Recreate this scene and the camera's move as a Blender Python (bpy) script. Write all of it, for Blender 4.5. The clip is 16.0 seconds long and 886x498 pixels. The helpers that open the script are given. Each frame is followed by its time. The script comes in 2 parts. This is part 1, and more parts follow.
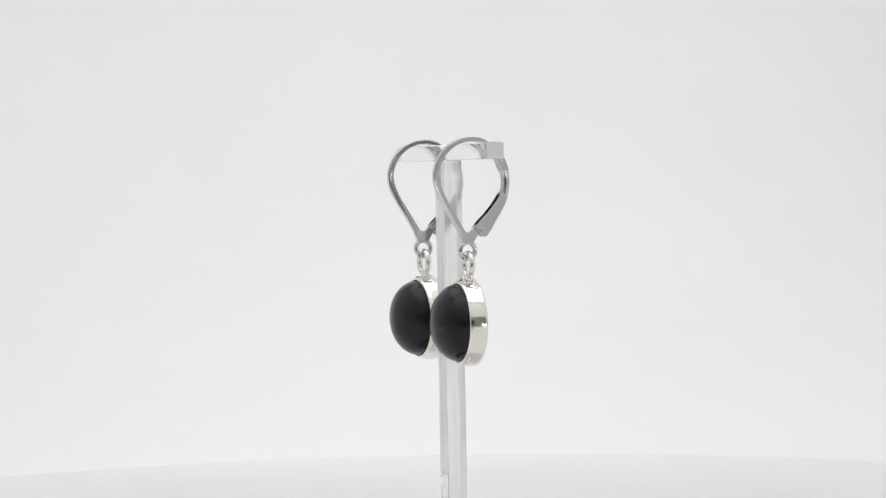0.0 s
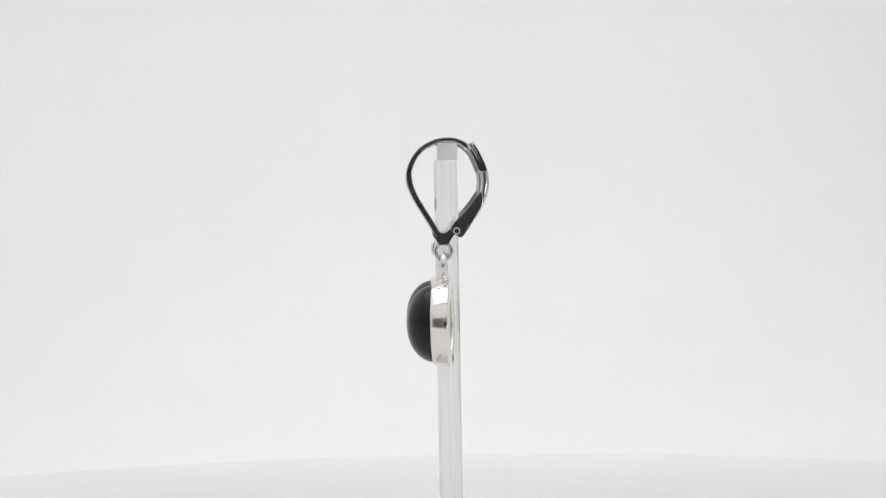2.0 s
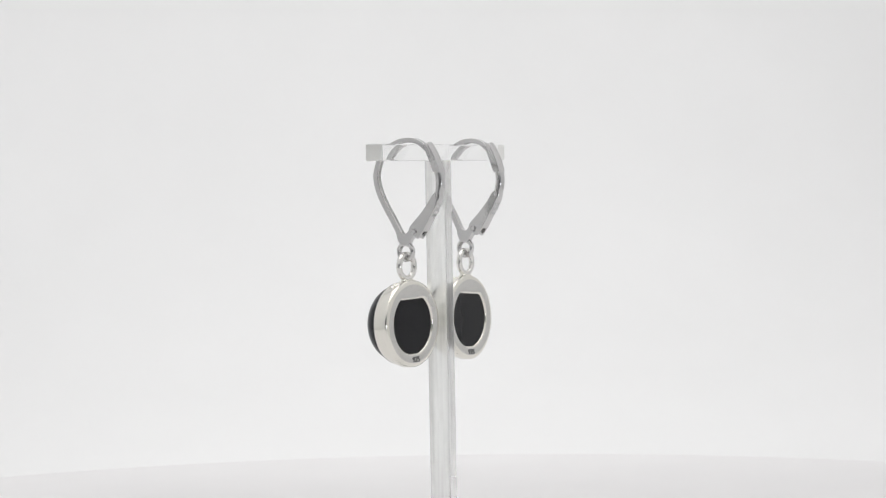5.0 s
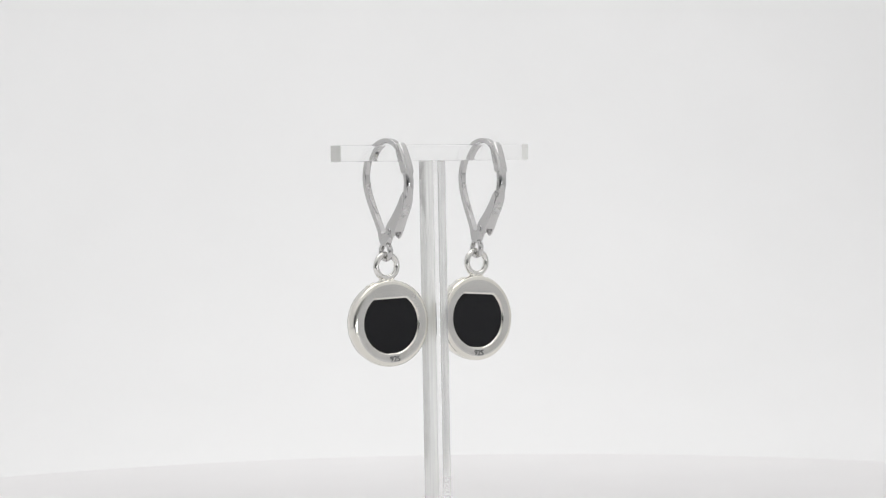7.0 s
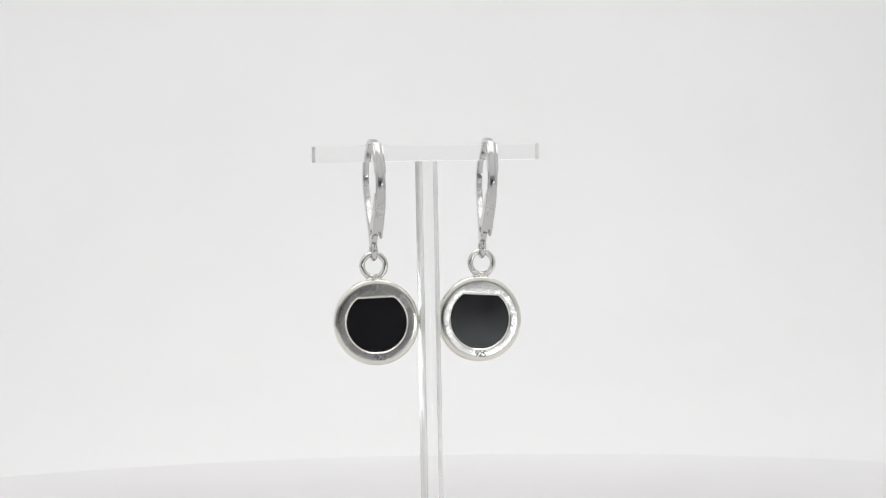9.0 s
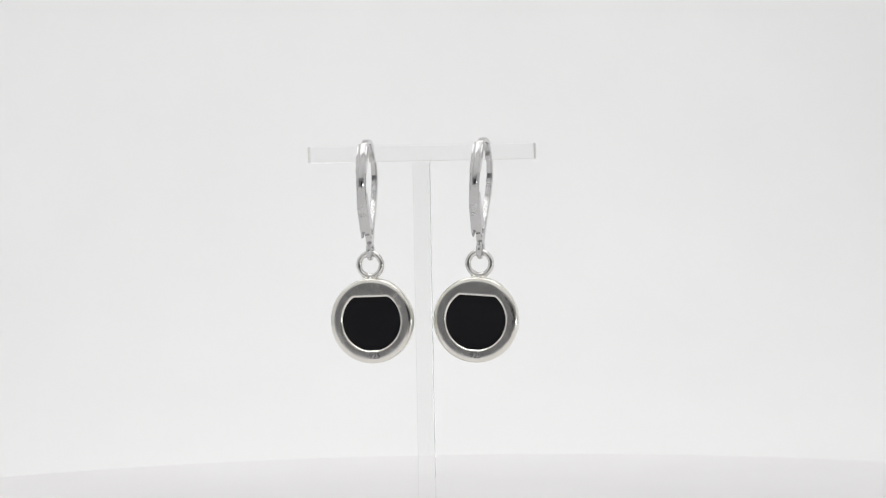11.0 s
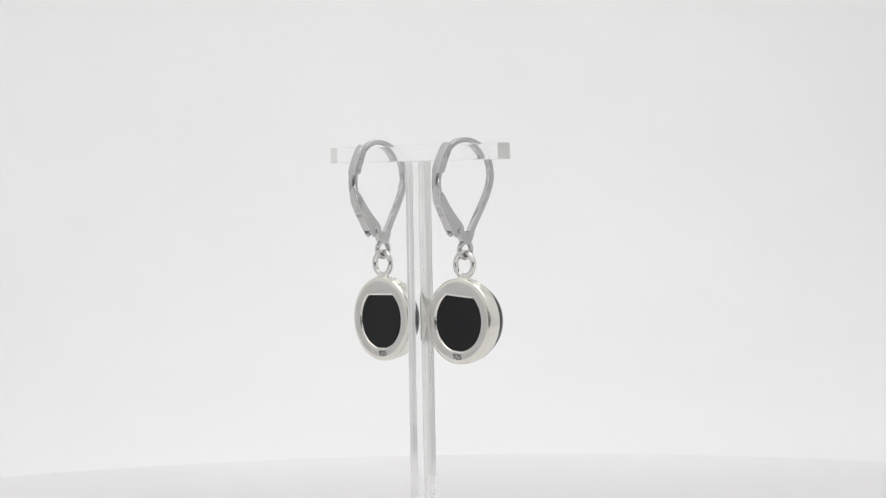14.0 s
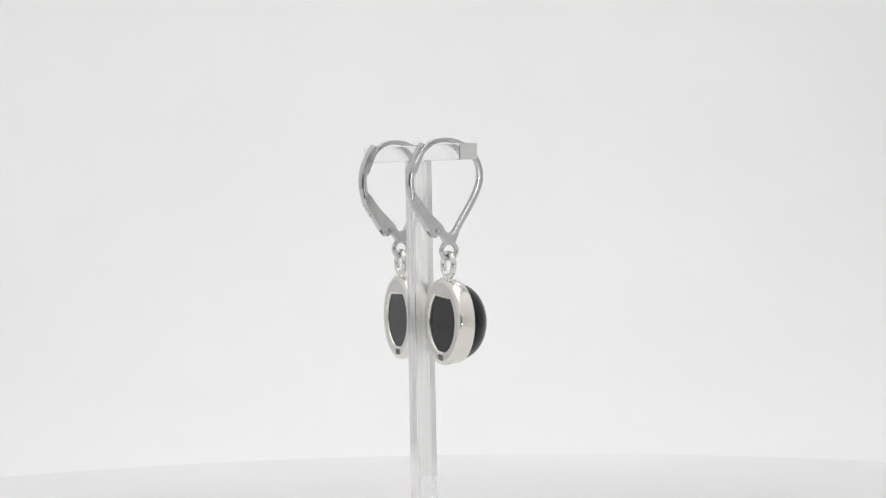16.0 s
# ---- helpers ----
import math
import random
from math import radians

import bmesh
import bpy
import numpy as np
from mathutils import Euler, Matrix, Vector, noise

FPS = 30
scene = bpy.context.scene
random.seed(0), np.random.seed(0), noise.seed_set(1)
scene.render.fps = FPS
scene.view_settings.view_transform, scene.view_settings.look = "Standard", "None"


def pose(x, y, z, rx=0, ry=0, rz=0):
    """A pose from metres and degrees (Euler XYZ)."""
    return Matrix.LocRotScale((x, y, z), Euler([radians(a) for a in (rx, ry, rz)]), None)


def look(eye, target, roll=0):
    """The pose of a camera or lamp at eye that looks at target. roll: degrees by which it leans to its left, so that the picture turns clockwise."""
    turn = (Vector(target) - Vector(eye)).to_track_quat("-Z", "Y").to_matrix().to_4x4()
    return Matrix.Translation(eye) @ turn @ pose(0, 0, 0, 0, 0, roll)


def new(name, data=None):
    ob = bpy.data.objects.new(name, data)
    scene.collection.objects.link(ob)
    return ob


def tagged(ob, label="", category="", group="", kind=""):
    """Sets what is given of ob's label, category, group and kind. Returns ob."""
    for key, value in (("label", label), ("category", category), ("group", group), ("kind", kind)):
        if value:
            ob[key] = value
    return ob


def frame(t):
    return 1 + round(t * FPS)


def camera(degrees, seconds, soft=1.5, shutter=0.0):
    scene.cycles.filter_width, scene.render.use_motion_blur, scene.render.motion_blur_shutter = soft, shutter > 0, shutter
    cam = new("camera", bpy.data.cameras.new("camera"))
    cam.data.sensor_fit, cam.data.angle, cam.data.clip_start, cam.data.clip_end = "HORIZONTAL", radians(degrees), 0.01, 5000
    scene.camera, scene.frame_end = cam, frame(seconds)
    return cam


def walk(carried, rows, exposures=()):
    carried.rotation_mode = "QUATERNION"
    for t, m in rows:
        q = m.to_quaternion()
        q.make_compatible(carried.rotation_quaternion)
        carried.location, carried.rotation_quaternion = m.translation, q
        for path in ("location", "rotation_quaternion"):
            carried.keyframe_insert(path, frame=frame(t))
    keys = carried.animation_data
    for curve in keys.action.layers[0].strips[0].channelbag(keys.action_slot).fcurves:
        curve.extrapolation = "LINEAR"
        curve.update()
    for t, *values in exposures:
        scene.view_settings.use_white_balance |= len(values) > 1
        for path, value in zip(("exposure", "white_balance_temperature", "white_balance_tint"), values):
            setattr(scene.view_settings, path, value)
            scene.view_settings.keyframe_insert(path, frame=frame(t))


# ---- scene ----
# Turntable axis at the origin, the platter's top at z = 0, the camera on the -y side.
SECONDS = 16.0
TURN_RATE, BROADSIDE = 11.088, 10.181      # degrees a second, time at which the bar lies square to the lens
BAR_TOP = 0.0645

cam = camera(21.6, SECONDS, soft=1.25)
EYE = Vector((0.0, -0.33, BAR_TOP - 0.0052))
YAW, PITCH = radians(0.204), radians(-1.65)
AHEAD = Vector((math.sin(YAW) * math.cos(PITCH), math.cos(YAW) * math.cos(PITCH), math.sin(PITCH)))
STANCE = look(EYE, EYE + AHEAD, -1.04)
walk(cam, [(0.0, STANCE), (SECONDS, STANCE)], exposures=[(0.0, 0.0), (SECONDS, 0.0)])

# ---------------------------------------------------------------- world and lights
world = bpy.data.worlds.new("world")
scene.world = world
world.use_nodes = True
world.node_tree.nodes["Background"].inputs["Color"].default_value = (0.9, 0.95, 1.0, 1)
world.node_tree.nodes["Background"].inputs["Strength"].default_value = 0.05


def area_lamp(name, m, sx, sy, watts, colour):
    data = bpy.data.lights.new(name, "AREA")
    data.shape, data.size, data.size_y, data.energy, data.color = "RECTANGLE", sx, sy, watts, colour
    ob = new(name, data)
    ob.matrix_basis = m
    return ob


# the tent's overhead light panel, and the window of the room beyond the tent's slot
area_lamp("overhead_panel_light", look((0.0, 0.02, 0.735), (0.0, 0.02, 0.0)), 0.84, 0.84, 2.8, (1.0, 0.995, 0.995))
# added fill with no real fitting: brightens the middle of the backdrop
area_lamp("backdrop_fill", look((-0.01, 0.2, 0.18), (-0.01, 0.56, -0.02)), 0.24, 0.05, 0.182, (1.0, 1.0, 1.0))
# unseen fill, added to set how grey the room looks in the silver
area_lamp("room_fill", look((0.0, -1.6, 1.44), (0.0, -1.6, 0.0)), 0.9, 0.9, 17.5, (0.98, 0.99, 1.0))
area_lamp("window_daylight", look((1.2, -1.95, -0.13), (0.0, 0.0, 0.06)), 0.64, 0.16, 1.85, (0.95, 0.98, 1.0))


# ---------------------------------------------------------------- materials
def material(name):
    m = bpy.data.materials.new(name)
    m.use_nodes = True
    nt = m.node_tree
    return m, nt, nt.nodes["Principled BSDF"]


def grain(nt, scale, detail=4.0, rough=0.55):
    """Noise in object space, at a size given in metres."""
    co = nt.nodes.new("ShaderNodeTexCoord")
    n = nt.nodes.new("ShaderNodeTexNoise")
    n.inputs["Scale"].default_value, n.inputs["Detail"].default_value = 1.0 / scale, detail
    n.inputs["Roughness"].default_value = rough
    nt.links.new(co.outputs["Object"], n.inputs["Vector"])
    return n


def ramp(nt, source, lo, hi, a=0.3, b=0.7):
    r = nt.nodes.new("ShaderNodeValToRGB")
    r.color_ramp.elements[0].position, r.color_ramp.elements[1].position = a, b
    r.color_ramp.elements[0].color, r.color_ramp.elements[1].color = lo, hi
    nt.links.new(source, r.inputs["Fac"])
    return r


def bump(nt, source, bsdf, strength, distance):
    b = nt.nodes.new("ShaderNodeBump")
    b.inputs["Strength"].default_value, b.inputs["Distance"].default_value = strength, distance
    nt.links.new(source, b.inputs["Height"])
    nt.links.new(b.outputs["Normal"], bsdf.inputs["Normal"])


def grey(v, w=None):
    return (v, v if w is None else w[0], v if w is None else w[1], 1)


def matte_white(name, base, tint, size, fine, roughness=0.85, relief=0.0002):
    m, nt, b = material(name)
    n = grain(nt, size)
    lo = tuple(c * 0.985 for c in base) + (1,)
    r = ramp(nt, n.outputs["Fac"], lo, tuple(tint) + (1,))
    nt.links.new(r.outputs["Color"], b.inputs["Base Color"])
    b.inputs["Roughness"].default_value = roughness
    f = grain(nt, fine, 2.0)
    bump(nt, f.outputs["Fac"], b, 0.15, relief) if relief else None
    return m


PAPER = matte_white("white_backdrop_paper", (0.835, 0.835, 0.835), (0.85, 0.85, 0.85), 0.09, 0.0012, 0.9, 0.0)
PLATTER = matte_white("white_satin_platter", (0.80, 0.79, 0.792), (0.82, 0.81, 0.812), 0.06, 0.0008, 0.55, 0.00005)
FABRIC = matte_white("white_tent_fabric", (0.88, 0.88, 0.88), (0.9, 0.9, 0.9), 0.05, 0.0008)
PLASTIC = matte_white("white_plastic", (0.7, 0.7, 0.7), (0.74, 0.74, 0.74), 0.03, 0.0006, 0.4)
ROOM_PAINT = matte_white("grey_room_paint", (0.48, 0.48, 0.49), (0.52, 0.52, 0.53), 0.4, 0.004)
ROOM_FLOOR = matte_white("pale_wood", (0.38, 0.35, 0.31), (0.46, 0.42, 0.38), 0.3, 0.004, 0.5)


def silver(name, base, rough_lo, rough_hi, scratch, wave=0.00035):
    m, nt, b = material(name)
    n = grain(nt, 0.0009)
    r = ramp(nt, n.outputs["Fac"], tuple(c * 0.97 for c in base) + (1,), tuple(base) + (1,))
    nt.links.new(r.outputs["Color"], b.inputs["Base Color"])
    b.inputs["Metallic"].default_value = 1.0
    q = ramp(nt, n.outputs["Fac"], grey(rough_lo), grey(rough_hi))
    nt.links.new(q.outputs["Color"], b.inputs["Roughness"])
    f = grain(nt, wave, 3.0)
    bump(nt, f.outputs["Fac"], b, scratch, 0.00004)
    return m


SILVER = silver("polished_silver", (0.88, 0.86, 0.795), 0.10, 0.18, 0.20, 0.0020)
SILVER_WIRE = silver("rhodium_silver_wire", (0.64, 0.635, 0.632), 0.09, 0.17, 0.16)
SILVER_RING = silver("cast_silver_ring", (0.80, 0.79, 0.765), 0.08, 0.18, 0.5, 0.0006)
SILVER_BACK = silver("brushed_silver_back", (0.71, 0.70, 0.675), 0.16, 0.28, 0.9, 0.0016)

ONYX, nt, b = material("black_onyx")
b.inputs["Base Color"].default_value = (0.009, 0.009, 0.013, 1)
n = grain(nt, 0.003)
q = ramp(nt, n.outputs["Fac"], grey(0.215), grey(0.225))
nt.links.new(q.outputs["Color"], b.inputs["Roughness"])
b.inputs["IOR"].default_value = 1.54
b.inputs["Specular IOR Level"].default_value = 0.27

ONYX_BACK, nt, b = material("black_onyx_flat_back")
b.inputs["Base Color"].default_value = (0.015, 0.015, 0.017, 1)
n = grain(nt, 0.0022)
q = ramp(nt, n.outputs["Fac"], grey(0.08), grey(0.15))
nt.links.new(q.outputs["Color"], b.inputs["Roughness"])
b.inputs["IOR"].default_value = 1.54
b.inputs["Specular IOR Level"].default_value = 0.19
bump(nt, grain(nt, 0.014, 0.0).outputs["Fac"], b, 0.5, 0.0002)

STAMP, nt, b = material("oxidised_stamp")
b.inputs["Base Color"].default_value = (0.20, 0.20, 0.20, 1)
b.inputs["Metallic"].default_value, b.inputs["Roughness"].default_value = 0.6, 0.5

STAMP_PALE, nt, b = material("shallow_stamp")
b.inputs["Base Color"].default_value = (0.70, 0.70, 0.70, 1)
b.inputs["Metallic"].default_value, b.inputs["Roughness"].default_value = 1.0, 0.4

ACRYLIC, nt, b = material("clear_acrylic")
b.inputs["Base Color"].default_value = (0.998, 1.0, 0.998, 1)
b.inputs["Transmission Weight"].default_value = 1.0
b.inputs["IOR"].default_value = 1.49
n = grain(nt, 0.0016, 3.0)
q = ramp(nt, n.outputs["Fac"], grey(0.0), grey(0.05), 0.45, 0.8)
nt.links.new(q.outputs["Color"], b.inputs["Roughness"])


def cut_acrylic(name, lo, hi, relief):
    m, nt, b = material(name)
    b.inputs["Base Color"].default_value = (0.985, 0.99, 0.98, 1)
    b.inputs["Transmission Weight"].default_value, b.inputs["IOR"].default_value = 1.0, 1.49
    n = grain(nt, 0.0006, 3.0)
    q = ramp(nt, n.outputs["Fac"], grey(lo), grey(hi))
    nt.links.new(q.outputs["Color"], b.inputs["Roughness"])
    if relief:
        bump(nt, n.outputs["Fac"], b, relief, 0.00004)
    return m


# frosted face: part scatters back, part lets the bar's own light through
SAWN = bpy.data.materials.new("sawn_acrylic_end")
SAWN.use_nodes = True
nt = SAWN.node_tree
mix, back_scatter, pass_through = (nt.nodes.new("ShaderNode" + k) for k in ("MixShader", "BsdfDiffuse", "BsdfTranslucent"))
scatter = ramp(nt, grain(nt, 0.0007).outputs["Fac"], (0.97, 0.975, 0.945, 1), (0.995, 0.995, 0.975, 1))
for lobe in (back_scatter, pass_through):
    nt.links.new(scatter.outputs["Color"], lobe.inputs["Color"])
mix.inputs[0].default_value = 0.7
nt.links.new(back_scatter.outputs[0], mix.inputs[1])
nt.links.new(pass_through.outputs[0], mix.inputs[2])
nt.links.new(mix.outputs[0], nt.nodes["Material Output"].inputs["Surface"])
EDGE = cut_acrylic("cut_acrylic_edge", 0.05, 0.12, 0.07)
nt = EDGE.node_tree
mix, milky = nt.nodes.new("ShaderNodeMixShader"), nt.nodes.new("ShaderNodeBsdfTranslucent")
milky.inputs["Color"].default_value = (0.985, 0.99, 0.975, 1)
streaks = grain(nt, 0.0011, 2.0)
stretch = nt.nodes.new("ShaderNodeMapping")
stretch.inputs["Scale"].default_value = (1.0, 1.0, 0.03)
nt.links.new(streaks.inputs["Vector"].links[0].from_socket, stretch.inputs["Vector"])
nt.links.new(stretch.outputs["Vector"], streaks.inputs["Vector"])
fade = ramp(nt, streaks.outputs["Fac"], grey(0.24), grey(0.42))
nt.links.new(fade.outputs["Color"], mix.inputs[0])
nt.links.new(nt.nodes["Principled BSDF"].outputs[0], mix.inputs[1])
nt.links.new(milky.outputs[0], mix.inputs[2])
nt.links.new(mix.outputs[0], nt.nodes["Material Output"].inputs["Surface"])

BLACK, nt, b = material("black_plastic")
b.inputs["Base Color"].default_value = (0.015, 0.015, 0.016, 1)
b.inputs["Roughness"].default_value = 0.45


# ---------------------------------------------------------------- mesh helpers
def mesh_object(name, bm, mat, parent=None, label="", smooth=True, sharp=35):
    bmesh.ops.recalc_face_normals(bm, faces=bm.faces)
    me = bpy.data.meshes.new(name)
    for f in bm.faces:
        f.smooth = smooth
    for e in bm.edges:
        if len(e.link_faces) == 2 and e.calc_face_angle(0) > radians(sharp):
            e.smooth = False
    bm.to_mesh(me)
    bm.free()
    me.materials.append(mat)
    ob = new(name, me)
    if parent is not None:
        ob.parent = parent
    if label:
        ob["label"] = label
    return ob


def part(name, bm, mat, parent, label="", smooth=True, sharp=35):
    return mesh_object(name, bm, mat, parent, label, smooth, sharp)


def box(bm, x0, x1, y0, y1, z0, z1, bevel=0.0, m=Matrix()):
    made = bmesh.ops.create_cube(bm, size=1.0)["verts"]
    for v in made:
        v.co = m @ Vector((x0 + (v.co.x + 0.5) * (x1 - x0), y0 + (v.co.y + 0.5) * (y1 - y0), z0 + (v.co.z + 0.5) * (z1 - z0)))
    if bevel:
        edges = {e for v in made for e in v.link_edges}
        bmesh.ops.bevel(bm, geom=list(edges), offset=bevel, segments=2, affect="EDGES", profile=0.6)
    return bm


def rings(bm, loops, closed=False):
    """Skin a run of loops of equal length; closed joins the last loop to the first."""
    rows = [[bm.verts.new(p) for p in loop] for loop in loops]
    pairs = list(zip(rows, rows[1:])) + ([(rows[-1], rows[0])] if closed else [])
    for a, b in pairs:
        for i in range(len(a)):
            j = (i + 1) % len(a)
            bm.faces.new((a[i], a[j], b[j], b[i]))
    return rows


def lathe(bm, profile, n=96, axis="z", cap_first=False, cap_last=False):
    loops = []
    for r, h in profile:
        loop = []
        for i in range(n):
            a = math.tau * i / n
            c, s = r * math.cos(a), r * math.sin(a)
            loop.append((c, s, h) if axis == "z" else (c, h, s))
        loops.append(loop)
    rows = rings(bm, loops)
    if cap_first:
        bm.faces.new(rows[0])
    if cap_last:
        bm.faces.new(rows[-1])
    return bm


def spline(points, steps):
    """Catmull-Rom through 2D or 3D points."""
    pts = [Vector(p) for p in points]
    pts = [2 * pts[0] - pts[1]] + pts + [2 * pts[-1] - pts[-2]]
    out = []
    for k in range(1, len(pts) - 2):
        a, b, c, d = pts[k - 1:k + 3]
        for s in range(steps):
            t = s / steps
            out.append(0.5 * (2 * b + (c - a) * t + (2 * a - 5 * b + 4 * c - d) * t * t + (3 * b - a - 3 * c + d) * t ** 3))
    out.append(pts[-2])
    return out


def sweep_yz(bm, path, half_x, half_n, n=16, power=3.0, keep=None):
    """A rounded bar along a path in the yz plane; half widths across (x) and in the plane, as numbers or functions of 0..1."""
    loops = []
    for i, p in enumerate(path):
        u = i / (len(path) - 1)
        d = (path[min(i + 1, len(path) - 1)] - path[max(i - 1, 0)]).normalized()
        nx, nz = -d.y, d.x
        hx = half_x(u) if callable(half_x) else half_x
        hn = half_n(u) if callable(half_n) else half_n
        pw = power(u) if callable(power) else power
        inset = 0.0 if keep is None else hn - keep     # holds the outer face on the path
        loop = []
        for k in range(n):
            a = math.tau * k / n
            c, s = math.cos(a), math.sin(a)
            c = math.copysign(abs(c) ** (2 / pw), c)
            s = math.copysign(abs(s) ** (2 / pw), s)
            loop.append((hx * c, p.x + nx * (hn * s + inset), p.y + nz * (hn * s + inset)))
        loops.append(loop)
    rows = rings(bm, loops)
    bm.faces.new(rows[0])
    bm.faces.new(rows[-1])
    return bm


def torus(bm, centre, major, minor, plane, n=48, k=16, squash=1.0):
    loops = []
    for i in range(n):
        a = math.tau * i / n
        loop = []
        for j in range(k):
            t = math.tau * j / k
            r, w = major + minor * math.cos(t), minor * squash * math.sin(t)
            u, v = r * math.cos(a), r * math.sin(a)
            p = (w, u, v) if plane == "yz" else (u, w, v)
            loop.append(Vector(centre) + Vector(p))
        loops.append(loop)
    rings(bm, loops, closed=True)
    return bm


def plate_yz(bm, outline, x0, x1, bevel=0.0):
    """A flat plate: an outline in the yz plane, thick from x0 to x1."""
    a = [bm.verts.new((x0, p[0], p[1])) for p in outline]
    b = [bm.verts.new((x1, p[0], p[1])) for p in outline]
    faces = [bm.faces.new(a), bm.faces.new(b[::-1])]
    for i in range(len(a)):
        j = (i + 1) % len(a)
        bm.faces.new((a[i], b[i], b[j], a[j]))
    if bevel:
        edges = {e for f in faces for e in f.edges}
        bmesh.ops.bevel(bm, geom=list(edges), offset=bevel, segments=2, affect="EDGES", profile=0.6)
    return bm


def lettering(text, height, depth, weight=0.0):
    """A bmesh of built-in-font letters, centred, in the xy plane, height as given."""
    curve = bpy.data.curves.new("lettering", "FONT")
    curve.body, curve.size, curve.extrude = text, height * 1.4, depth
    curve.offset = weight
    curve.align_x, curve.align_y, curve.resolution_u = "CENTER", "CENTER", 3
    ob = bpy.data.objects.new("lettering", curve)
    scene.collection.objects.link(ob)
    me = bpy.data.meshes.new_from_object(ob.evaluated_get(bpy.context.evaluated_depsgraph_get()))
    bm = bmesh.new()
    bm.from_mesh(me)
    bpy.data.objects.remove(ob)
    bpy.data.curves.remove(curve)
    bpy.data.meshes.remove(me)
    return bm


MM = 0.001


def mm(points):
    return [tuple(c * MM for c in p) for p in points]


# ---------------------------------------------------------------- setting
TABLE_TOP = -0.034


def build_setting():
    # seamless paper: flat on the table, then swept up behind
    prof = [(-0.46, TABLE_TOP)]
    y_wall, radius = 0.56, 0.26
    for i in range(25):
        a = -math.pi / 2 + (math.pi / 2) * i / 24
        prof.append((y_wall - radius + radius * math.cos(a), TABLE_TOP + radius + radius * math.sin(a)))
    prof.append((y_wall, 0.74))
    bm = bmesh.new()
    front = [[bm.verts.new((x, y, z)) for x in (-0.46, 0.46)] for y, z in prof]
    for r0, r1 in zip(front, front[1:]):
        bm.faces.new((r0[0], r0[1], r1[1], r1[0]))
    tagged(mesh_object("backdrop", bm, PAPER, sharp=60), "seamless white paper sweep curving up behind the turntable", "backdrop", kind="structure")

    # light tent of white cloth around the table top: two sides, a top with the lamp under it, a front flap over the lens's slot
    def panel(name, *size):
        ob = mesh_object(name, box(bmesh.new(), *size), FABRIC, smooth=False)
        tagged(ob, "plain white cloth wall of the light tent", "tent wall", kind="structure")

    panel("wall_west", -0.475, -0.465, -0.47, 0.58, TABLE_TOP, 0.76)
    panel("wall_east", 0.465, 0.475, -0.47, 0.58, TABLE_TOP, 0.76)
    panel("wall_south", -0.462, 0.462, -0.475, -0.465, 0.19, 0.757)
    panel("wall_south_1", 0.42, 0.462, -0.475, -0.465, TABLE_TOP, 0.188)
    ob = mesh_object("ceiling", box(bmesh.new(), -0.48, 0.48, -0.48, 0.585, 0.76, 0.77), FABRIC, smooth=False)
    tagged(ob, "white cloth roof of the light tent", "tent roof", kind="structure")

    # the table and the dim room around the tent
    bm = box(bmesh.new(), -0.8, 0.8, -0.5, 0.8, TABLE_TOP - 0.03, TABLE_TOP - 0.004, 0.003)
    for x in (-0.74, 0.74):
        for y in (-0.44, 0.74):
            box(bm, x - 0.03, x + 0.03, y - 0.03, y + 0.03, -0.78, TABLE_TOP - 0.031)
    tagged(mesh_object("table", bm, ROOM_FLOOR, smooth=False), "pale wooden work table under the light tent", "table")
    for name, size, mat in (
        ("floor", (-1.7, 1.7, -2.5, 1.1, -0.82, -0.78), ROOM_FLOOR),
        ("wall_1", (-1.74, -1.7, -2.5, 1.1, -0.78, 1.5), ROOM_PAINT),
        ("wall_2", (1.7, 1.74, -2.5, 1.1, -0.78, 1.5), ROOM_PAINT),
        ("wall_3", (-1.7, 1.7, 1.06, 1.1, -0.78, 1.5), ROOM_PAINT),
        ("wall_4", (-1.7, 1.7, -2.54, -2.5, -0.78, 1.5), ROOM_PAINT),
        ("room_ceiling", (-1.74, 1.74, -2.54, 1.1, 1.5, 1.54), ROOM_PAINT),
    ):
        tagged(mesh_object(name, box(bmesh.new(), *size), mat, smooth=False), "plain surface of the dim grey room", "room", kind="structure")


# ---------------------------------------------------------------- turntable
def build_turntable():
    top = new("turntable")
    tagged(top, "round white motor turntable with a smooth satin platter", "turntable")
    R = 0.18
    bm = bmesh.new()
    prof = [(0.0005, 0.0), (0.06, 0.0), (0.12, 0.0), (R - 0.008, 0.0), (R - 0.004, -0.0003), (R - 0.0015, -0.0011), (R - 0.0004, -0.0024), (R, -0.0042),
            (R, -0.012), (R - 0.002, -0.014), (0.0005, -0.014)]
    lathe(bm, prof, 180, cap_first=True, cap_last=True)
    platter = part("platter", bm, PLATTER, top)
    bm = bmesh.new()
    lathe(bm, [(0.0005, -0.0145), (0.10, -0.0145), (0.104, -0.017), (0.106, TABLE_TOP + 0.003), (0.104, TABLE_TOP + 0.0008), (0.0005, TABLE_TOP + 0.0008)], 120,
          cap_first=True, cap_last=True)
    part("base", bm, PLASTIC, top)
    return platter


# ---------------------------------------------------------------- acrylic display stand
STAND = Matrix.Translation((-0.0014, -0.0017, 0.0))
POLISHED_TO = 0.0175
BAR_HALF, BAR_DEEP, BAR_HIGH = 0.01615, 0.00266, 0.00226


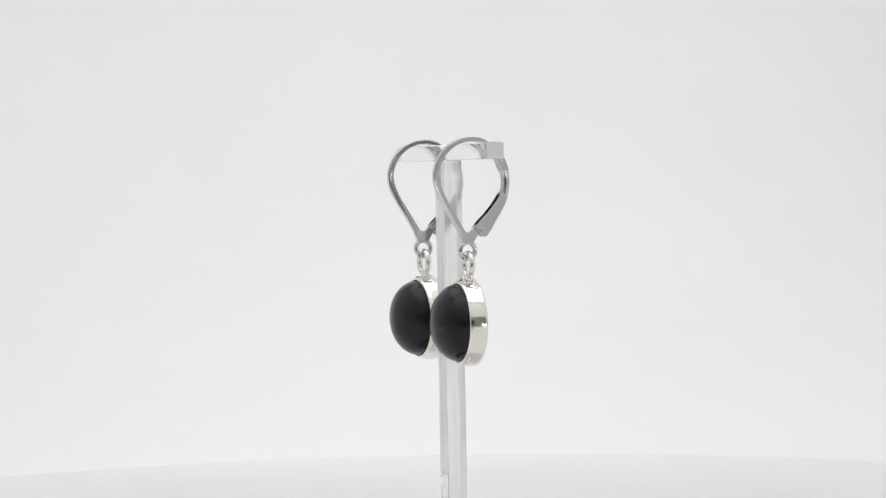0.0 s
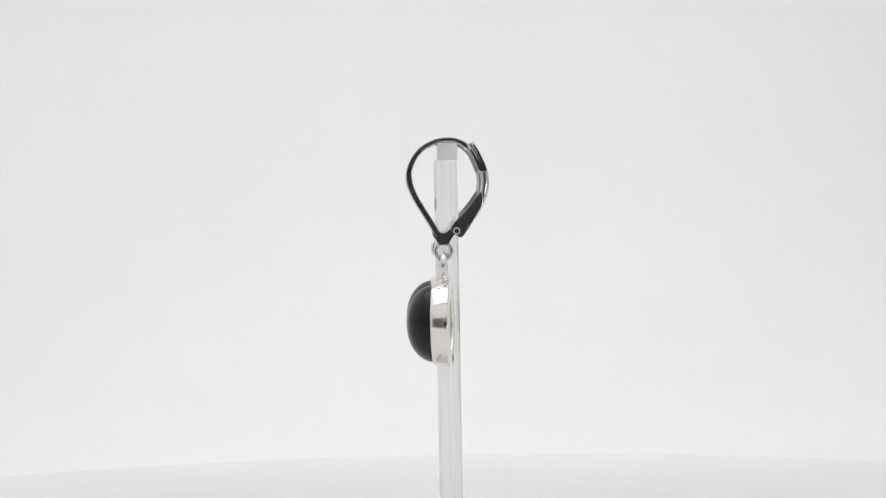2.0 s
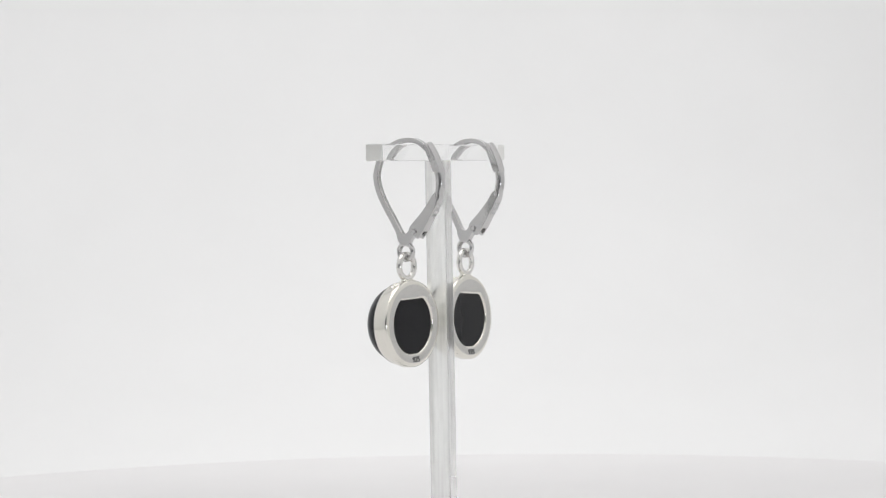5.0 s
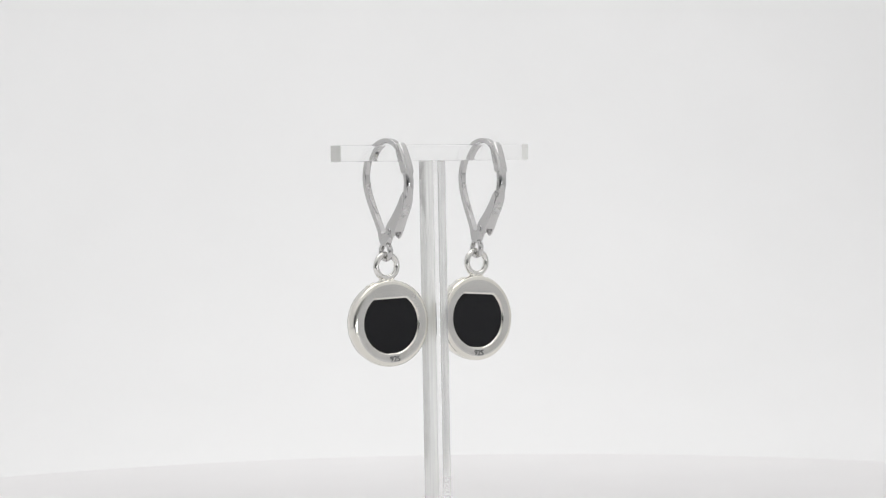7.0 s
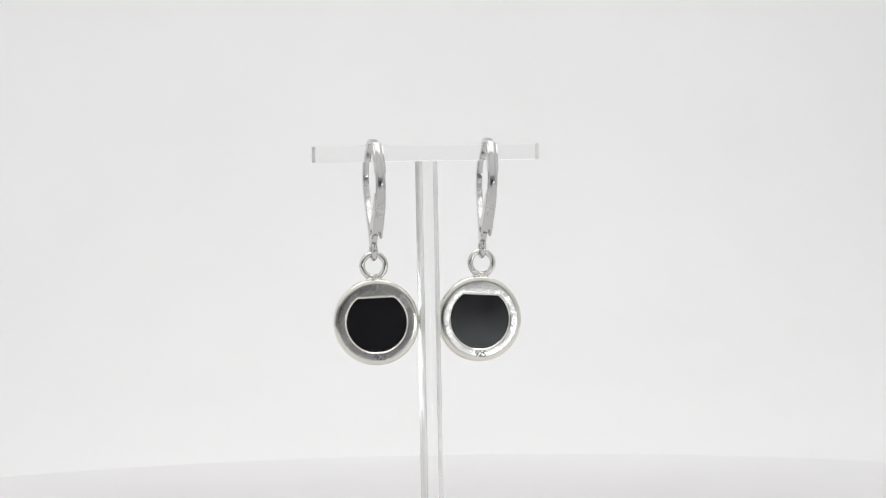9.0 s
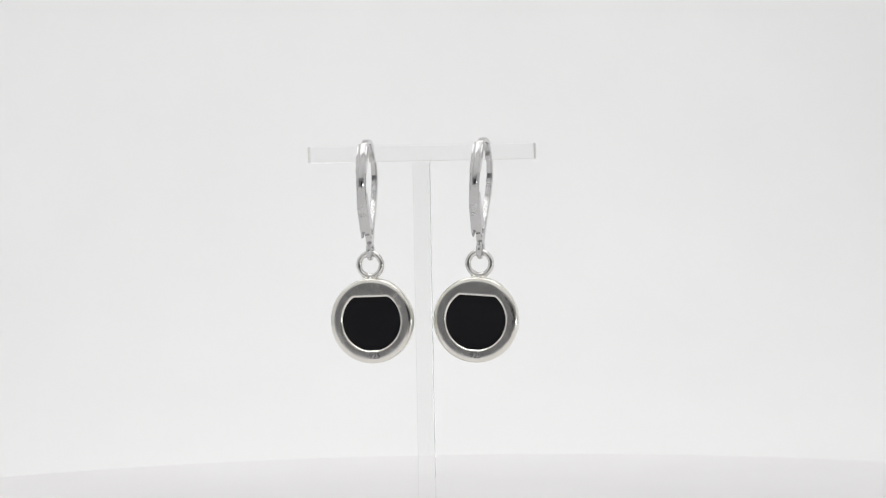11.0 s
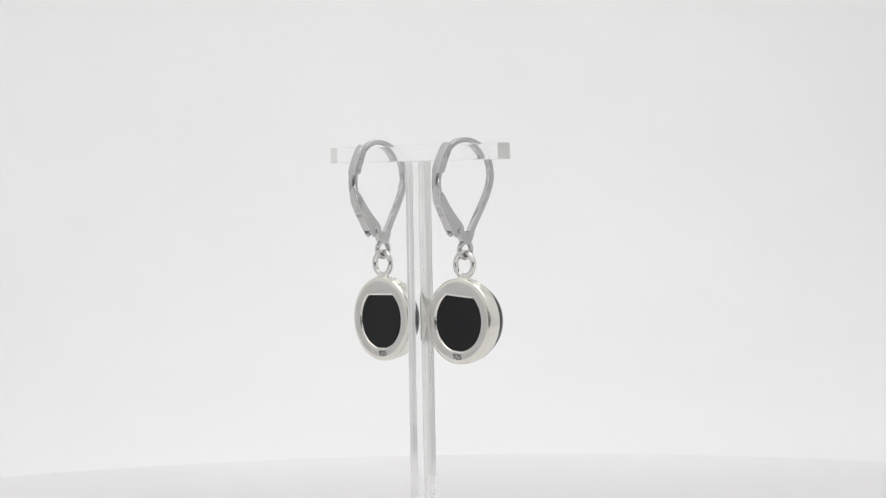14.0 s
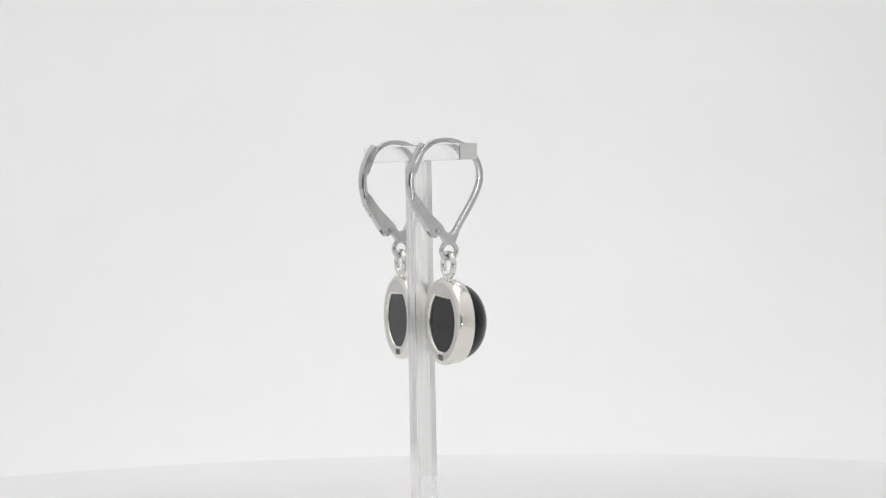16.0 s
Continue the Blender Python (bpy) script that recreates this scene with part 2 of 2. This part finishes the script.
def build_stand():
    top = new("earring_stand")
    tagged(top, "clear acrylic T-shaped earring stand with sawn bar ends", "display stand")
    top.matrix_basis = STAND
    bar_top = BAR_TOP + 0.00008
    zb = bar_top - BAR_HIGH
    d = BAR_DEEP / 2
    bm = box(bmesh.new(), -BAR_HALF, BAR_HALF, -d, d, zb, bar_top, 0.00012)
    ends = [[f for f in bm.faces if s * f.normal.x > 0.9] for s in (-1, 1)]
    for faces in ends:                     # the sawn faces close the clear bar at both ends
        cap = bmesh.new()
        for f in faces:
            cap.faces.new([cap.verts.new(v.co) for v in f.verts])
        end = part("bar_end", cap, SAWN, top, "frosted sawn end face of the bar", smooth=False)
        if end.data.polygons[0].normal.x * end.data.vertices[0].co.x < 0:
            end.data.flip_normals()
    bmesh.ops.delete(bm, geom=ends[0] + ends[1], context="FACES_ONLY")
    bar = part("crossbar", bm, ACRYLIC, top, smooth=False)
    bar.visible_shadow = False
    # the sawn side faces; one of them is polished smooth near the foot
    turn = pose(0, 0, 0, 0, 0, 7)
    bm = box(bmesh.new(), -0.00118, 0.00118, -0.00152, 0.00152, 0.0035, zb - 0.00002, 0.00012, turn)
    bmesh.ops.bisect_plane(bm, geom=bm.verts[:] + bm.edges[:] + bm.faces[:], plane_co=(0, 0, POLISHED_TO), plane_no=(0, 0, 1))
    pole = part("pole", bm, ACRYLIC, top, smooth=False)
    pole.visible_shadow = False
    pole.data.materials.append(EDGE)
    across = turn @ Vector((1, 0, 0))
    for f in pole.data.polygons:
        side = f.normal.dot(across)
        f.material_index = 1 if abs(side) > 0.9 and not (side > 0 and f.center.z < POLISHED_TO) else 0
    part("base_plate", box(bmesh.new(), -0.012, 0.012, -0.011, 0.011, 0.0001, 0.0034, 0.0002), ACRYLIC, top, smooth=False)
    return top


# ---------------------------------------------------------------- lever-back earring
# in millimetres from the bar's top: y to the stone's side, z up
WIRE_FRONT = [(-4.65, -3.5), (-4.25, -2.5), (-3.65, -1.45), (-2.75, -0.4), (-1.5, 0.42), (0.0, 0.68), (1.7, 0.45), (3.4, -0.42), (4.68, -1.85), (5.38, -3.7),
              (5.33, -5.3), (4.68, -7.1), (3.62, -9.0), (2.6, -10.65), (1.5, -12.6)]
LEVER_BACK = [(-3.4, 0.3), (-4.4, -1.4), (-5.2, -3.3), (-5.5, -5.2), (-5.15, -7.2), (-4.3, -8.9), (-3.3, -10.5), (-2.45, -11.9)]
LOOP = (0.85, -14.75)
RING = (0.8, -16.78)
DISC = -24.75


def build_earring(m):
    top = new("earring")
    tagged(top, "silver lever-back earring with a round black onyx cabochon drop", "earring", group="pair of earrings")
    top.matrix_basis = m

    # hook wire, flattened towards its sides
    bm = sweep_yz(bmesh.new(), spline(mm(WIRE_FRONT), 6), 0.00043, lambda u: 0.00035 + 0.00008 * min(1, max(0, (u - 0.4) * 3)), 36, 8.0)
    part("hook_wire", bm, SILVER_WIRE, top)

    # flat body below the hook, with its hinge tab
    body = [(2.35, -11.6), (1.6, -11.75), (1.05, -12.35), (0.5, -12.35), (-0.1, -11.6), (-0.75, -11.15), (-1.35, -11.7), (-1.2, -12.3), (-0.45, -12.6), (-0.25, -13.1),
            (0.05, -13.6), (0.3, -13.95), (1.45, -13.95), (1.75, -13.5), (2.0, -12.9)]
    part("body_plate", plate_yz(bmesh.new(), mm(body), -0.00042, 0.00042, 0.00008), SILVER_WIRE, top, smooth=False)
    part("bottom_loop", torus(bmesh.new(), (0, LOOP[0] * MM, LOOP[1] * MM), 0.00110, 0.00034, "yz", squash=1.2), SILVER_WIRE, top)

    def ease(u):
        k = min(1.0, max(0.0, (0.63 - u) / 0.09))
        return k * k * (3 - 2 * k)

    # sprung lever: rounded above, flat and stamped below, with a channel open to the wire, deep cheeks at the hinge
    path = spline(mm(LEVER_BACK), 9)
    lever = part("lever", sweep_yz(bmesh.new(), path, lambda u: 0.00078 - 0.00008 * math.sin(math.pi * u), lambda u: 0.00022 + 0.00037 * ease(u), 24,
                                  lambda u: 3.6 - 1.4 * ease(u), keep=0.00014), SILVER_WIRE, top)

    def rim(z_high, z_low):
        return [tuple(q) for q in path if z_low * MM <= q.y <= z_high * MM]

    def inner(points):
        return [tuple(q) for q in spline(mm(points), 3)]

    cheek_top = rim(0.2, -3.95) + inner([(-4.3, -3.95), (-3.8, -2.6), (-2.98, -0.8)])
    cheek_low = [tuple(q) for q in mm([(-4.45, -6.55), (-4.78, -7.4)])] + rim(-8.2, -11.9) + inner([(-2.2, -12.35), (-1.5, -12.95), (-0.8, -12.3), (-0.15, -11.5), (-1.95, -9.65), (-3.25, -8.15), (-4.05, -7.0)])
    for s in (-1, 1):
        for outline, out_x, in_x, soft_edge in ((cheek_top, 0.00072, 0.00028, 0.00013), (cheek_low, 0.00075, 0.00048, 0.00007)):
            a, b = sorted((s * out_x, s * in_x))
            bm = plate_yz(bmesh.new(), outline, a, b, soft_edge)
            part("cheek", bm, SILVER_WIRE, lever, smooth=False)
    bm = bmesh.new()
    pin = bmesh.ops.create_cone(bm, cap_ends=True, segments=20, radius1=0.00030, radius2=0.00030, depth=0.0018)["verts"]
    for v in pin:
        v.co = pose(0, -0.00100, -0.01195, 0, 90, 0) @ v.co
    for s in (-1, 1):
        torus(bm, (s * 0.00078, -0.00100, -0.01195), 0.00041, 0.00010, "yz", 24, 8)
    part("hinge_pin", bm, SILVER_WIRE, top)
    bm = lettering("925", 0.00112, 0.00003, -0.000012)
    up, out = Vector((0, -0.49, 0.872)), Vector((0, -0.872, -0.49))
    side = out.cross(up)
    spot = Vector((0, -0.00420, -0.0090)) + out * 0.00019
    bm.transform(Matrix(((up.x, side.x, out.x, spot.x), (up.y, side.y, out.y, spot.y), (up.z, side.z, out.z, spot.z), (0, 0, 0, 1))))
    part("lever_hallmark", bm, STAMP_PALE, lever, "faint stamped hallmark 925", smooth=False)

    return top


def build_drop(top, yaw, lean, tip):
    pivot = Vector((0, RING[0] * MM, RING[1] * MM))
    turn = Matrix.Translation(pivot) @ pose(0, 0, 0, lean, tip, yaw) @ Matrix.Translation(-pivot)

    def put(name, bm, mat, parent=None, label="", **k):
        bm.transform(turn)
        return part(name, bm, mat, parent or top, label, **k)

    put("bail_ring", torus(bmesh.new(), pivot, 0.00165, 0.00042, "xz"), SILVER_RING)
    bm = bmesh.new()
    rng = random.Random(7)
    for k in range(9):
        made = bmesh.ops.create_uvsphere(bm, u_segments=14, v_segments=9, radius=0.00042 if k < 3 else rng.uniform(0.00013, 0.00026))["verts"]
        x = (-0.0006, 0.0, 0.0006)[k] if k < 3 else rng.uniform(-0.0010, 0.0010)
        y = 0.0 if k < 3 else rng.uniform(-0.0007, 0.0007)
        for v in made:
            lump = 1 + 0.25 * noise.noise(v.co * 4000 + Vector((k, 0, 0)))
            v.co = Vector((v.co.x * 1.4 * lump + x, v.co.y * 1.2 * lump + y + RING[0] * MM, v.co.z * lump - 0.01876 - 0.00004 * (k % 3)))
    for k in range(34):                    # splashes run down both shoulders of the bezel
        side = (-1 if k % 2 else 1) * radians(4 + 34 * rng.random() ** 1.4)
        size, y = rng.uniform(0.00014, 0.00034), rng.uniform(0.0003, 0.0015)
        made = bmesh.ops.create_uvsphere(bm, u_segments=10, v_segments=7, radius=size)["verts"]
        seat = Vector((0.00604 * math.sin(side), y, DISC * MM + 0.00604 * math.cos(side)))
        for v in made:
            lump = 1 + 0.45 * noise.noise(v.co * 5000 + Vector((k, 3, 0)))
            p = Vector((v.co.x * 1.3 * lump, v.co.y * 1.2 * lump, v.co.z * 0.28 * lump))
            v.co = seat + Matrix.Rotation(side, 3, "Y") @ p
    put("solder_joint", bm, SILVER, label="uneven silver solder under the ring")

    N, y0 = 120, RING[0] * MM
    back, front, R = -0.00015, 0.00250, 0.00606
    zc = DISC * MM

    def circle(r, y):
        return [(r * math.cos(math.tau * i / N), y, zc + r * math.sin(math.tau * i / N)) for i in range(N)]

    def hole(grow, y):
        out = []
        for i in range(N):
            a = math.tau * i / N
            r, s = 0.00422 + grow, math.sin(a)
            if s > 0:
                r = min(r, (0.00338 + grow) / max(s, 1e-6))
            else:
                r = min(r, (0.00415 + grow) / max(-s, 1e-6))
            out.append((r * math.cos(a), y, zc + r * s))
        return out

    bm = bmesh.new()
    loops = [circle(0.00541, front - 0.0004), circle(0.00543, front - 0.00006), circle(0.00550, front), circle(0.00564, front - 0.00003), circle(0.00573, front - 0.00014),
             circle(0.00579, front - 0.0006), circle(R, back + 0.0011), circle(R, back + 0.0005), circle(R - 0.00001, back + 0.00034), circle(R - 0.00007, back + 0.00023),
             circle(R - 0.00018, back + 0.00014), circle(R - 0.00036, back + 0.00007), circle(R - 0.00060, back + 0.00002), circle(R - 0.00085, back), hole(0.00034, back + 0.00003),
             hole(0.00027, back + 0.00003),
             hole(0.00022, back + 0.00005), hole(0.00006, back + 0.00017), hole(0.0, back + 0.00024), hole(0.0, back + 0.00036),
             circle(0.0052, back + 0.00038)]
    rings(bm, loops, closed=True)
    for f in bm.faces:
        f.material_index = 1 if f.calc_center_median().y < back + 0.000045 else 0
    bezel = put("bezel", bm, SILVER, sharp=50)
    bezel.data.materials.append(SILVER_BACK)

    bm = bmesh.new()
    prof = [(0.0051, back + 0.0004), (0.0054, front - 0.0006)]
    for i in range(1, 30):
        a = math.pi / 2 * i / 30
        prof.append((0.00540 * math.cos(a) ** 0.94, front - 0.0003 + 0.00395 * math.sin(a)))
    prof.append((0.00002, front - 0.0003 + 0.00395))
    lathe(bm, prof, N, "y", cap_last=True)
    bmesh.ops.translate(bm, verts=bm.verts, vec=(0, 0, zc))
    stone = put("onyx_cabochon", bm, ONYX, label="black domed onyx cabochon", sharp=70)
    bm = bmesh.new()
    lathe(bm, [(0.0051, back + 0.00032), (0.00002, back + 0.00030)], N, "y", cap_last=True)
    bmesh.ops.translate(bm, verts=bm.verts, vec=(0, 0, zc))
    put("stone_back", bm, ONYX_BACK, stone, "flat polished black back of the stone")

    bm = lettering("925", 0.00078, 0.00004, 0.000012)
    bm.transform(Matrix.Translation((0.0003, back - 0.00002, zc - 0.0050)) @ pose(0, 0, 0, 90, 0, 0))
    put("hallmark", bm, STAMP, bezel, "dark stamped hallmark 925", smooth=False)


def build_earrings():
    made = []
    # place, turn and sideways lean of the hook about its loop; turn, lean and sideways tip of the drop about its ring
    for x, y, turn, sway, yaw, lean, tip in ((-0.00773, -0.00025, 0.0, 0.0, -4.9, 0.0, -1.5), (0.00802, -0.00015, -3.8, 3.4, 3.1, -1.2, 0.8)):
        hang = Vector((x, y, BAR_TOP - 0.01475))
        local = STAND @ Matrix.Translation(hang) @ pose(0, 0, 0, 0, sway, turn) @ Matrix.Translation((0, 0, 0.01475))
        top = build_earring(local)
        build_drop(top, yaw, lean, tip)
        made.append((top, local))
    return made


def build_phone():
    top = new("smartphone")
    tagged(top, "black smartphone filming in landscape on a small grip", "phone")
    z = EYE.z - 0.004
    part("body", box(bmesh.new(), -0.074, 0.074, -0.3425, -0.3345, z - 0.036, z + 0.036, 0.003), BLACK, top, smooth=False)
    foot = new("phone_grip")
    tagged(foot, "small black phone grip standing on the white sweep", "phone holder")
    part("jaw", box(bmesh.new(), -0.02, 0.02, -0.347, -0.333, z - 0.042, z - 0.0362, 0.001), BLACK, foot, smooth=False)
    part("post", box(bmesh.new(), -0.006, 0.006, -0.346, -0.334, TABLE_TOP + 0.006, z - 0.0421, 0.001), BLACK, foot, smooth=False)
    part("foot", box(bmesh.new(), -0.035, 0.035, -0.375, -0.305, TABLE_TOP + 0.0005, TABLE_TOP + 0.0058, 0.002), BLACK, foot, smooth=False)


build_setting()
build_phone()
PLATE = build_turntable()
HOLDER = build_stand()
PAIR = build_earrings()


def motions():
    times = [0.5 * i for i in range(33)]

    def spun(t):
        return pose(0, 0, 0, 0, 0, -TURN_RATE * (t - BROADSIDE))

    walk(PLATE, [(t, spun(t)) for t in times])
    walk(HOLDER, [(t, spun(t) @ STAND) for t in times])
    for earring, local in PAIR:
        walk(earring, [(t, spun(t) @ local) for t in times])


motions()
